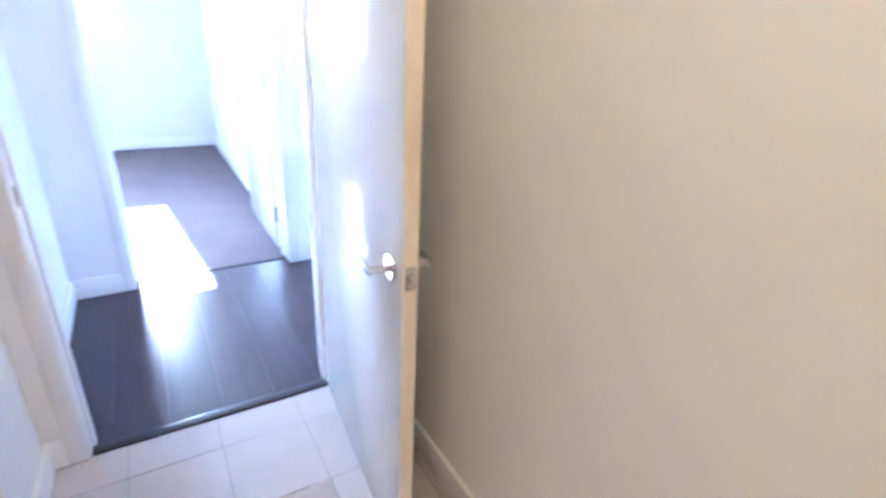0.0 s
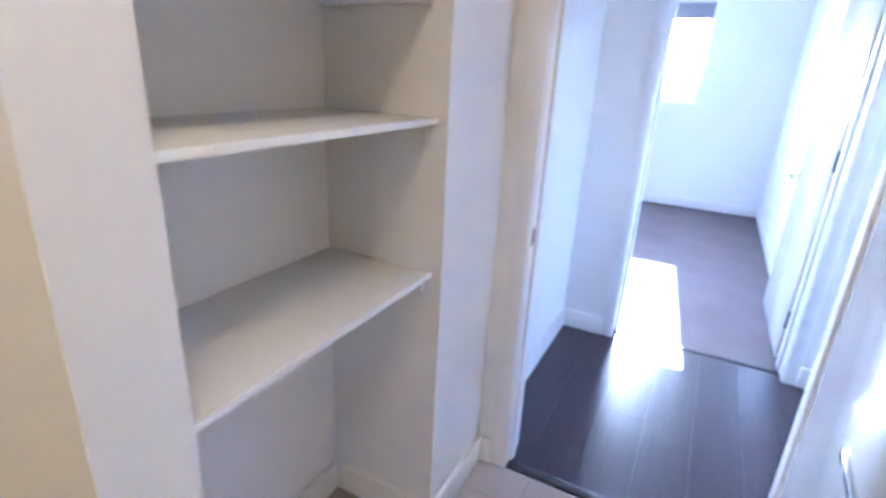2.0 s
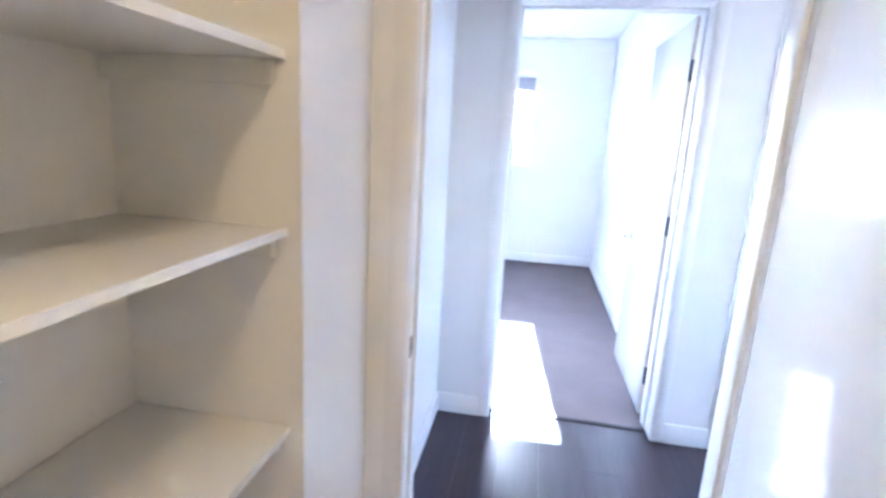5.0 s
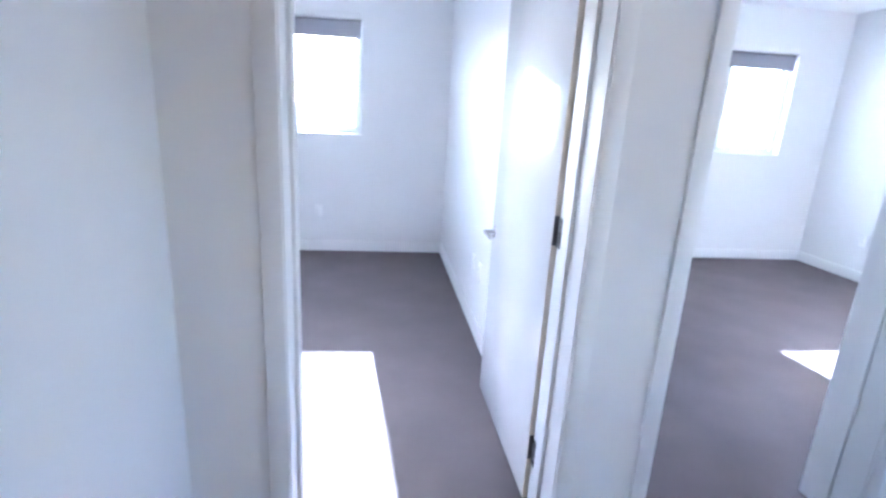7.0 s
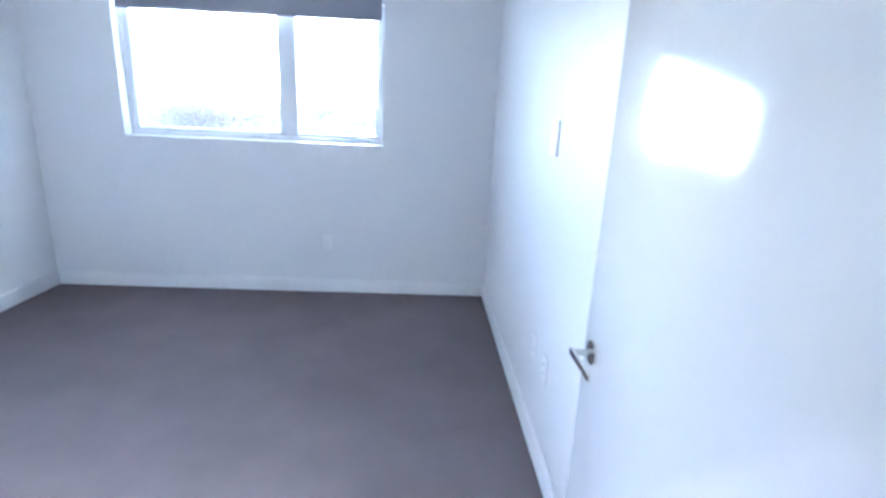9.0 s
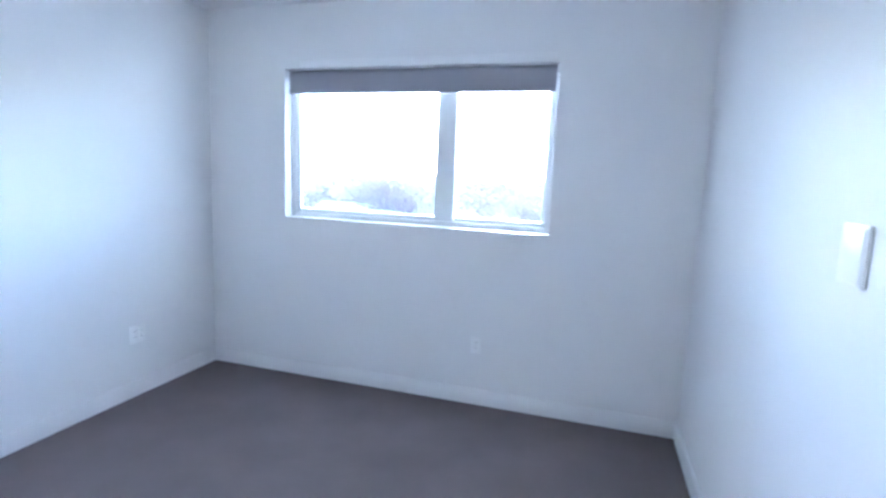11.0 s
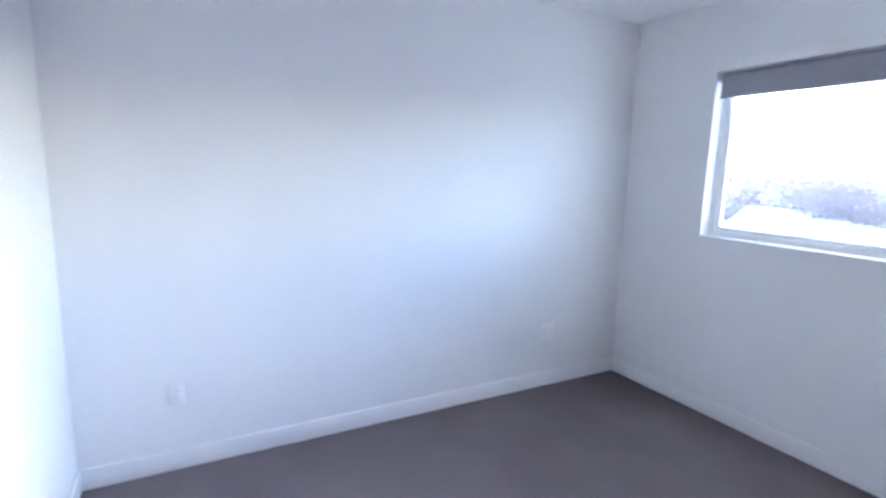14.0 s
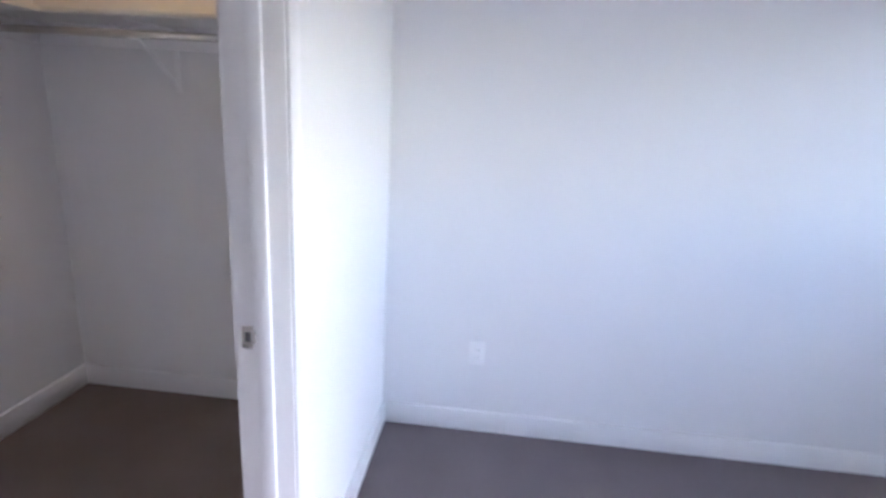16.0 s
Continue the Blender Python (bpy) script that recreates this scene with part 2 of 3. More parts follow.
J = 0.018                    # jamb lining, taken off every door hole
wall_x("wall_north", YW, YO, X0 - 0.15, CX1 + 0.15, [WIN_A, WIN_C], "white outer wall with two slider windows")
wall_x("wall_hall_north", 0, YH, -0.545, CX1 + 0.15,
       [(DOOR_A[0] - J, DOOR_A[1] + J, 0, DH + J), (DOOR_C[0] - J, DOOR_C[1] + J, 0, DH + J)], "white wall with two bedroom doorways")
wall_x("wall_closet_north", YC, YH, X0 - 0.15, -0.545, [(DOOR_CL[0] - J, DOOR_CL[1] + J, 0, DH + J)], "white wall with the closet doorway")
wall_x("wall_hall_south", BY, BH, HX, 4.12, [(DOOR_B[0] - J, DOOR_B[1] + J, 0, DH + J)], "white wall with the bathroom doorway")
wall_y("wall_bedroom_west", X0 - 0.15, X0, YH, YW, label="white bedroom wall with two power outlets")
wall_y("wall_between_bedrooms", X1, CX0, YH, YW, label="white wall behind the open bedroom door")
wall_y("wall_second_bedroom_east", CX1, CX1 + 0.15, YH, YW)
wall_y("wall_hall_west", HX - 0.12, HX, BH, 0, label="white end wall of the hall")
# The hole is added out of view so skylight brightens the hall.
wall_y("wall_hall_east", 4.0, 4.12, BH, 0, [(-0.8, -0.3, 0.9, 1.9)], "white wall with an added unseen opening for daylight")
CLX = -2.487                 # closet, wall under the shelf
wall_y("wall_closet_west", X0 - 0.15, CLX, -1.51, YC, label="white closet wall under a shelf and rod")
wall_x("wall_closet_south", -1.51, -1.36, CLX, HX - 0.24, [], "white back wall of the closet")
wall_y("wall_closet_east", HX - 0.24, HX - 0.12, -1.51, 0)
# bathroom: linen niche box, tub alcove, outer walls
NB = -0.645                  # back of the niche
NY0, NY1 = -2.364, -1.637    # niche opening
YY = -2.494                  # outer corner of the niche box
TX0, TX1 = -2.40, -0.69      # tub alcove
TY0, TY1 = -2.45, -1.66
niche = [(NB, YY, 0, BX0, NY0, H), (NB, NY1, 0, BX0, BY, H), (NB, NY0, 2.2, BX0, NY1, H), (TX1 + 0.012, YY, 0, NB, BY, H)]
tagged(boxes("wall_linen_niche", WALL, niche), "white wall around the open linen niche", "wall", kind="structure")
wall_y("wall_bathroom_east", BX1, BX1 + 0.14, -4.4, BY, label="white bathroom wall behind the open door")
wall_x("wall_bathroom_south", -4.54, -4.4, TX0 - 0.15, BX1 + 0.14, [], "white bathroom wall")
wall_y("wall_bathroom_west", TX0 - 0.15, TX0 - 0.012, -4.4, TY1 + 0.012, label="white bathroom wall beside the tub")
wall_x("wall_tub_back", TY1 + 0.012, -1.51, TX0 - 0.15, TX1 + 0.012, [], "wall behind the tub")
tagged(boxes("ceiling", CEIL, [(X0 - 0.15, -4.54, H, CX1 + 0.15, YO, H + 0.2)]), "flat white painted ceiling", "ceiling", kind="structure")

# floors
tagged(boxes("floor_subfloor", GROUT, [(X0 - 0.15, -4.54, -0.25, CX1 + 0.15, YO, -0.014)]), "concrete slab under the floors", "floor", kind="structure")
YT = 0.095                   # where carpet meets planks
tagged(boxes("floor_carpet_bedroom", CARPET, [(X0, YH, -0.012, X1, YW, 0.0), (DOOR_A[0] - J, YT, -0.012, DOOR_A[1] + J, YH, 0.0)]), "dark taupe loop carpet in the bedroom", "carpet", kind="structure")
tagged(boxes("floor_carpet_closet", CARPET, [(CLX, -1.36, -0.012, HX - 0.24, YC, 0.0), (DOOR_CL[0] - J, YC, -0.012, DOOR_CL[1] + J, YH, 0.0)]), "dark taupe carpet in the closet", "carpet", kind="structure")
tagged(boxes("floor_carpet_second_bedroom", CARPET, [(CX0, YH, -0.012, CX1, YW, 0.0), (DOOR_C[0] - J, YT, -0.012, DOOR_C[1] + J, YH, 0.0)]), "dark taupe loop carpet in the second bedroom", "carpet", kind="structure")
for a, b, y0, y1 in ((DOOR_A[0], DOOR_A[1], YT - 0.03, YT + 0.006), (DOOR_C[0], DOOR_C[1], YT - 0.03, YT + 0.006), (DOOR_B[0], DOOR_B[1], BY + 0.004, BY + 0.046)):
    tagged(boxes("transition_strip", STRIP, [(a + 0.001, y0, -0.01, b - 0.001, y1, 0.006)], bevel=0.002), "dark metal floor transition strip in a doorway", "threshold", kind="structure")


def baseboards(name, runs, label="white painted flat baseboard"):
    """Runs: x0, y0, x1, y1 of the wall face and the way (dx, dy) into the room."""
    bm = bmesh.new()
    for x0, y0, x1, y1, dx, dy in runs:
        t, h = 0.016, 0.108
        xs, ys = sorted((x0, x1)), sorted((y0, y1))
        if dx:
            box(bm, x0, ys[0], 0, x0 + dx * t, ys[1], h, bevel=0.005)
        else:
            box(bm, xs[0], y0, 0, xs[1], y0 + dy * t, h, bevel=0.005)
    return tagged(part(name, bm, TRIM), label, "baseboard", kind="structure")


CW, CT = 0.060, 0.011        # casing width and thickness
baseboards("baseboard_bedroom", [(X0, YH, X0, YW, 1, 0), (X1, YH, X1, YW, -1, 0), (X0 + 0.013, YW, X1 - 0.013, YW, 0, -1),
                                 (X0 + 0.013, YH, DOOR_CL[0] - CW, YH, 0, 1), (DOOR_CL[1] + CW, YH, DOOR_A[0] - CW, YH, 0, 1)])
baseboards("baseboard_second_bedroom", [(CX0, YH, CX0, YW, 1, 0), (CX1, YH, CX1, YW, -1, 0), (CX0 + 0.013, YW, CX1 - 0.013, YW, 0, -1), (DOOR_C[1] + CW, YH, CX1 - 0.013, YH, 0, 1)])
baseboards("baseboard_hall", [(HX, BH, HX, 0, 1, 0), (HX + 0.013, 0, DOOR_A[0] - CW, 0, 0, -1), (DOOR_A[1] + CW, 0, DOOR_C[0] - CW, 0, 0, -1), (DOOR_C[1] + CW, 0, 4.0, 0, 0, -1),
                              (HX + 0.013, BH, DOOR_B[0] - CW, BH, 0, 1), (DOOR_B[1] + CW, BH, 4.0, BH, 0, 1)])
baseboards("baseboard_closet", [(CLX, -1.36, CLX, YC, 1, 0), (CLX + 0.013, -1.36, HX - 0.24, -1.36, 0, 1)])
baseboards("baseboard_bathroom", [(BX1, -4.4, BX1, BY, -1, 0), (BX0, NY1, BX0, BY, 1, 0), (BX0, YY, BX0, NY0, 1, 0), (BX0 + 0.013, BY, DOOR_B[0] - CW, BY, 0, -1), (DOOR_B[1] + CW, BY, BX1 - 0.013, BY, 0, -1),
                                  (NB, NY0, NB, NY1, 1, 0), (NB + 0.013, NY1, BX0, NY1, 0, -1), (NB + 0.013, NY0, BX0, NY0, 0, 1)])


def doorway(name, a, b, y0, y1, stop, label, wide=0.036):
    """Lining, stop and casing of an opening in a wall along x."""
    e = thing(name, ((a + b) / 2, (y0 + y1) / 2, 0), label, "door frame", kind="structure")
    inv = e.matrix_world.inverted()

    def piece(n, spans, bevel=0.0015):
        ob = boxes(n, CASING, spans, bevel=bevel)
        ob.parent = e
        ob.matrix_parent_inverse = inv
        return ob
    piece("jamb", [(a - J, y0 - 0.002, 0, a, y1 + 0.002, DH)])
    piece("jamb", [(b, y0 - 0.002, 0, b + J, y1 + 0.002, DH)])
    piece("head_jamb", [(a - J, y0 - 0.002, DH, b + J, y1 + 0.002, DH + J)])
    piece("door_stop", [(a, stop, 0.007, a + 0.012, stop + wide, DH)])
    piece("door_stop", [(b - 0.012, stop, 0.007, b, stop + wide, DH)])
    piece("door_stop", [(a + 0.012, stop, DH - 0.012, b - 0.012, stop + wide, DH)])
    for y, s in ((y0, -1), (y1, 1)):
        ys = sorted((y, y + s * CT))
        g = 0.004
        piece("casing", [(a - CW, ys[0], 0, a - g, ys[1], DH + g)], 0.003)
        piece("casing", [(b + g, ys[0], 0, b + CW, ys[1], DH + g)], 0.003)
        piece("head_casing", [(a - CW, ys[0], DH + g, b + CW, ys[1], DH + CW)], 0.003)
    return e


doorway("door_frame_bedroom", *DOOR_A, 0, YH, 0.100, "white painted bedroom door frame and casing", 0.062)
doorway("door_frame_second_bedroom", *DOOR_C, 0, YH, 0.100, "white painted second bedroom door frame", 0.062)
doorway("door_frame_closet", *DOOR_CL, YC, YH, 0.14, "white painted closet door frame with strike plate")
doorway("door_frame_bathroom", *DOOR_B, BY, BH, BY + 0.04, "white painted bathroom door frame with strike plate")


def strike(place, turn):
    e = thing("strike_plate", place, "brushed nickel strike plate set in a door jamb", "strike plate", "strike plates", turn=turn)
    boxes("plate", CHROME, [(0, -0.014, -0.029, 0.002, 0.014, 0.029)], e, bevel=0.0008)
    boxes("latch_hole", SLOT, [(0.0015, -0.006, -0.013, 0.0026, 0.008, 0.013)], e)
    boxes("lip", CHROME, [(0.0, 0.014, -0.014, 0.003, 0.021, 0.014)], e, bevel=0.0008)


strike((DOOR_A[0], 0.185, 0.92), 0)
strike((DOOR_B[0], BY + 0.022, 0.905), 0)
strike((DOOR_CL[0], 0.115, 0.93), 0)


def door(name, hinge, free, width, label, lever_z=0.9, hand=1, hinge_band=True):
    """A flush leaf from its hinge (x, y) towards free; hand: the side on which the leaf's thickness lies."""
    way = Vector((free[0] - hinge[0], free[1] - hinge[1]))
    e = thing(name, (hinge[0], hinge[1], 0), label, "door", turn=math.degrees(math.atan2(way.y, way.x)), kind="structure")
    th = 0.036
    y0, y1 = sorted((0, hand * th))
    boxes("leaf", DOOR, [(0.003, y0, 0.012, width, y1, DH - 0.006)], e, bevel=0.0015)
    for xa, xb in ((width, width + 0.0012), (0.0015, 0.003))[:2 if hinge_band else 1]:
        boxes("edge_band", BAND, [(xa, y0 + 0.001, 0.013, xb, y1 - 0.001, DH - 0.007)], e, "cream edge band")
    ym = (y0 + y1) / 2
    boxes("latch_plate", CHROME, [(width + 0.0008, ym - 0.012, lever_z - 0.028, width + 0.0028, ym + 0.012, lever_z + 0.028)], e, bevel=0.0005)
    boxes("latch_bolt", CHROME, [(width + 0.001, ym - 0.006, lever_z - 0.01, width + 0.009, ym + 0.006, lever_z + 0.01)], e, bevel=0.002)
    for s, y in ((-1, y0), (1, y1)):
        bm = bmesh.new()
        x = width - 0.062
        rod(bm, (x, y, lever_z), (x, y + s * 0.007, lever_z), 0.030, 32)
        rose = part("rose", bm, CHROME, e, "round satin nickel rose")
        bm = bmesh.new()
        rod(bm, (x, y + s * 0.007, lever_z), (x, y + s * 0.056, lever_z), 0.0085)
        box(bm, x - 0.125, y + s * 0.052 - 0.0045, lever_z - 0.009, x + 0.011, y + s * 0.052 + 0.0045, lever_z + 0.009, bevel=0.002)
        part("lever_handle", bm, CHROME, rose, "satin nickel lever handle")
    for z in (0.24, 1.07, 1.83):
        bm = bmesh.new()
        rod(bm, (-0.002, y0 if hand > 0 else y1, z - 0.05), (-0.002, y0 if hand > 0 else y1, z + 0.05), 0.0065, 14)
        box(bm, 0.001, y0 + 0.002, z - 0.05, 0.0035, y1 - 0.002, z + 0.05)
        part("hinge", bm, STEEL, e, "dark steel butt hinge")
    return e


def jamb_hinges(x, y0, y1):
    for z in (0.24, 1.07, 1.83):
        e = thing("hinge_leaf", (x, (y0 + y1) / 2, z), "dark steel hinge leaf screwed to the jamb", "hinge", "hinge leaves")
        plate = boxes("leaf_plate", STEEL, [(-0.0025, (y0 - y1) / 2, -0.05, 0, (y1 - y0) / 2, 0.05)], e, bevel=0.0006)
        for k in (-0.034, 0.0, 0.034):
            bm = bmesh.new()
            rod(bm, (-0.0035, 0.006 * (1 if k else -1), k), (-0.002, 0.006 * (1 if k else -1), k), 0.004, 10)
            part("screw", bm, CHROME, plate)


door("door_bedroom", (0.848, YH + 0.018), (0.838, 1.06), 0.815, "white flush bedroom door standing open against the wall", 0.885, 1)
door("door_bathroom", (0.69, BY - 0.016), (0.622, -2.09), 0.815, "white glossy flush bathroom door standing open", 0.885, -1, False)
jamb_hinges(DOOR_A[1], 0.165, 0.222)

# ---- windows ----


def window(name, span, split):
    x0, x1, z0, z1 = span
    e = thing(name, ((x0 + x1) / 2, YW, z0), "white vinyl slider window with deep white sill", "window", kind="structure")
    inv = e.matrix_world.inverted()

    def piece(n, mat, spans, bevel=0.002, parent=None, label=""):
        ob = boxes(n, mat, spans, bevel=bevel)
        ob.parent = parent or e
        ob.matrix_parent_inverse = inv if parent is None else (parent.matrix_world).inverted()
        if label:
            tagged(ob, label)
        return ob
    ya, yb = YW + 0.085, YW + 0.155
    f = 0.038
    piece("frame_left", VINYL, [(x0, ya, z0, x0 + f, yb, z1)])
    piece("frame_right", VINYL, [(x1 - f, ya, z0, x1, yb, z1)])
    piece("frame_bottom", VINYL, [(x0 + f, ya, z0, x1 - f, yb, z0 + 0.04)])
    piece("frame_top", VINYL, [(x0 + f, ya, z1 - 0.04, x1 - f, yb, z1)])
    a, b = split
    s = 0.032
    for n, u, v, yy in (("sash", x0 + f, b, ya + 0.008), ("sash", a, x1 - f, ya + 0.038)):
        lo, hi = z0 + 0.04, z1 - 0.04
        left = 0.028 if u == x0 + f else b - a
        right = 0.028 if v == x1 - f else b - a
        fr = piece(n, VINYL, [(u, yy, lo, u + left, yy + s - 0.006, hi), (v - right, yy, lo, v, yy + s - 0.006, hi),
                              (u + left, yy, lo, v - right, yy + s - 0.006, lo + 0.03), (u + left, yy, hi - 0.03, v - right, yy + s - 0.006, hi)])
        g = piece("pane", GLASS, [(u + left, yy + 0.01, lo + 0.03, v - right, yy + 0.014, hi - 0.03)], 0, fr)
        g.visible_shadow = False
    piece("sill", TRIM, [(x0, YW - 0.004, z0 - 0.001, x1, ya, z0 + 0.006)], 0.0015)
    # plain trim strip above the opening
    piece("head_trim", TRIM, [(x0 + 0.12, YW - 0.005, z1 + 0.006, x1 - 0.02, YW, z1 + 0.058)], 0.001)
    return e


window("window_1", WIN_A, (-0.708, -0.575))
window("window_2", WIN_C, (3.74, 3.872))


def roller_blind(span):
    x0, x1, z0, z1 = span
    e = thing("roller_blind", ((x0 + x1) / 2, YW + 0.05, z1), "grey fabric roller blind rolled up in the window", "blind", "window blinds")
    w = (x1 - x0) / 2 - 0.022
    bm = bmesh.new()
    rod(bm, (-w, 0, -0.032), (w, 0, -0.032), 0.026, 24)
    part("roll", bm, BLIND, e)
    boxes("fabric", BLIND, [(-w, -0.028, -0.146, w, -0.0255, -0.03)], e)
    bm = bmesh.new()
    box(bm, -w, -0.033, -0.166, w, -0.021, -0.142, bevel=0.003)
    part("bottom_bar", bm, BLIND, e, "fabric-wrapped bottom bar")
    for s in (-1, 1):
        boxes("bracket", VINYL, [(s * (w + 0.011) - 0.009, -0.03, -0.06, s * (w + 0.011) + 0.009, 0.03, -0.001)], e, bevel=0.002)


roller_blind(WIN_A)
roller_blind(WIN_C)

# ---- bedroom fittings ----


def outlet(place, turn, label, wide=False):
    """A wall plate that looks along its own -y."""
    e = thing("power_outlet", place, label, "outlet", "wall outlets", turn=turn)
    w = 0.058 if wide else 0.036
    boxes("cover_plate", PLASTIC, [(-w, -0.006, -0.058, w, 0, 0.058)], e, bevel=0.0025)
    for cx in ((-0.024, 0.024) if wide else (0,)):
        face = boxes("receptacle", PLASTIC, [(cx - 0.0165, -0.0085, -0.034, cx + 0.0165, -0.006, 0.034)], e, bevel=0.001)
        for z in (-0.018, 0.018):
            for d in (-0.006, 0.006):
                boxes("slot", SLOT, [(cx + d - 0.001, -0.0092, z - 0.003, cx + d + 0.001, -0.0084, z + 0.005)], face)


outlet((X0, 3.03, 0.41), 90, "white double wall outlet plate near the window", True)
outlet((X0, 0.655, 0.405), 90, "white wall outlet above the baseboard")
outlet((-0.35, YW, 0.41), 0, "white wall outlet under the window")
outlet((X1, 1.93, 0.44), -90, "white wall outlet beside the open door")
outlet((X1, 1.72, 0.44), -90, "white wall outlet beside the open door")
outlet((CX1, 3.0, 0.41), -90, "white wall outlet in the second bedroom")
e = thing("thermostat", (X1, 1.93, 1.355), "white wall-mounted heating control box", "thermostat", turn=-90)
boxes("case", PLASTIC, [(-0.06, -0.009, -0.07, 0.06, 0, 0.07)], e, bevel=0.003)
boxes("front_panel", PLASTIC, [(-0.052, -0.012, -0.062, 0.052, -0.009, 0.062)], e, bevel=0.002)

# ---- closet ----
e = thing("closet_shelf", (CLX, -0.68, 1.742), "white wall shelf above a closet rod", "shelf", kind="")
boxes("board", SHELF, [(0, -0.68, 0, 0.30, 0.68, 0.019)], e, bevel=0.0015)
boxes("wall_cleat", TRIM, [(0, -0.68, -0.085, 0.019, 0.68, 0)], e, bevel=0.001)
boxes("end_cleat", TRIM, [(0.019, -0.68, -0.085, 0.30, -0.661, 0)], e, bevel=0.001)
boxes("end_cleat", TRIM, [(0.019, 0.661, -0.085, 0.30, 0.68, 0)], e, bevel=0.001)
boxes("back_board", SHELF, [(0.30, -0.68, 0, 1.70, -0.38, 0.019)], e, bevel=0.0015)
e = thing("closet_rod", (CLX + 0.27, -0.68, 1.683), "chrome closet rod under the shelf", "closet rod")
bm = bmesh.new()
rod(bm, (0, -0.66, 0), (0, 0.66, 0), 0.0145, 24)
part("tube", bm, CHROME, e)
for y in (-0.66, 0.66):
    bm = bmesh.new()
    rod(bm, (0, y - 0.001, 0), (0, y + (0.012 if y < 0 else -0.012), 0), 0.026, 24)
    part("flange", bm, CHROME, e)
bm = bmesh.new()
box(bm, -0.255, -0.06, 0.045, 0.02, -0.035, 0.052, bevel=0.001)
box(bm, -0.268, -0.06, -0.20, -0.262, -0.035, 0.052, bevel=0.001)
rod(bm, (-0.26, -0.047, -0.17), (-0.015, -0.047, 0.0), 0.006, 12)
box(bm, -0.02, -0.06, -0.02, 0.02, -0.035, -0.014, bevel=0.001)
part("support_bracket", bm, PLASTIC, e, "white metal rod bracket")

# ---- linen niche ----
for z in (0.887, 1.284, 1.585):
    e = thing("niche_shelf", (NB, (NY0 + NY1) / 2, z), "white melamine linen shelf resting on cleats", "shelf", "linen niche shelves")
    w = (NY1 - NY0) / 2 - 0.002
    boxes("board", SHELF, [(0.001, -w, -0.014, 0.345, w, 0)], e, bevel=0.0015)
    # Lighter trim paint stands for the bright light on the front edge.
    boxes("front_edge", TRIM, [(0.345, -w, -0.0145, 0.3465, w, 0.0005)], e)
    for s in (-1, 1):
        ys = sorted((s * w, s * (w - 0.018)))
        boxes("cleat", SHELF, [(0.001, ys[0], -0.055, 0.325, ys[1], -0.0145)], e, bevel=0.001)

# ---- tub and glass ----
e = thing("bathtub", ((TX0 + TX1) / 2, (TY0 + TY1) / 2, 0), "white acrylic alcove bathtub with flat rim", "bathtub")
hw, hd = (TX1 - TX0) / 2, (TY1 - TY0) / 2
boxes("apron", ACRYLIC, [(-hw, -hd, 0, hw, -hd + 0.03, 0.455)], e, bevel=0.004)
rim = bmesh.new()
for s in ((-hw, -hd - 0.012, 0.455, hw, -hd + 0.10, 0.50), (-hw, hd - 0.06, 0.455, hw, hd, 0.50), (-hw, -hd + 0.10, 0.455, -hw + 0.09, hd - 0.06, 0.50), (hw - 0.09, -hd + 0.10, 0.455, hw, hd - 0.06, 0.50)):
    box(rim, *s, bevel=0.006)
part("rim", rim, ACRYLIC, e)
basin = bmesh.new()
top = [basin.verts.new((x, y, 0.46)) for x, y in ((-hw + 0.08, -hd + 0.09), (hw - 0.08, -hd + 0.09), (hw - 0.08, hd - 0.05), (-hw + 0.08, hd - 0.05))]
low = [basin.verts.new((x, y, 0.10)) for x, y in ((-hw + 0.2, -hd + 0.15), (hw - 0.2, -hd + 0.15), (hw - 0.2, hd - 0.12), (-hw + 0.2, hd - 0.12))]
basin.faces.new(low)
for k in range(4):
    basin.faces.new((top[k], top[(k + 1) % 4], low[(k + 1) % 4], low[k]))
part("basin", basin, ACRYLIC, e)
e = thing("shower_door", ((TX0 + TX1) / 2, TY0 + 0.072, 0.50), "sliding clear glass shower screen with black seals", "shower door")
boxes("bottom_track", CHROME, [(-hw, -0.03, 0, hw, 0.03, 0.012)], e, bevel=0.002)
boxes("top_track", CHROME, [(-hw, -0.03, 1.48, hw, 0.03, 1.52)], e, bevel=0.003)
for y, edge in ((-0.013, -1.395), (0.013, -1.39)):
    ex = edge - (TX0 + TX1) / 2
    g = boxes("glass_panel", SHOWER, [(-hw + 0.02, y - 0.003, 0.014, ex, y + 0.003, 1.48)], e)
    g.visible_shadow = False
    boxes("edge_seal", SEAL, [(ex, y - 0.003, 0.014, ex + 0.003, y + 0.003, 1.48)], e, bevel=0.001)
    boxes("foot_guide", SEAL, [(ex - 0.012, y - 0.01, 0.012, ex + 0.014, y + 0.01, 0.05)], e, bevel=0.002)
boxes("pull_bar", BRUSHED, [(-1.465 - (TX0 + TX1) / 2, -0.045, 0.37, -1.415 - (TX0 + TX1) / 2, -0.033, 0.60)], e, bevel=0.002)
boxes("pull_mount", BRUSHED, [(-1.45 - (TX0 + TX1) / 2, -0.034, 0.46, -1.43 - (TX0 + TX1) / 2, -0.016, 0.50)], e, bevel=0.001)

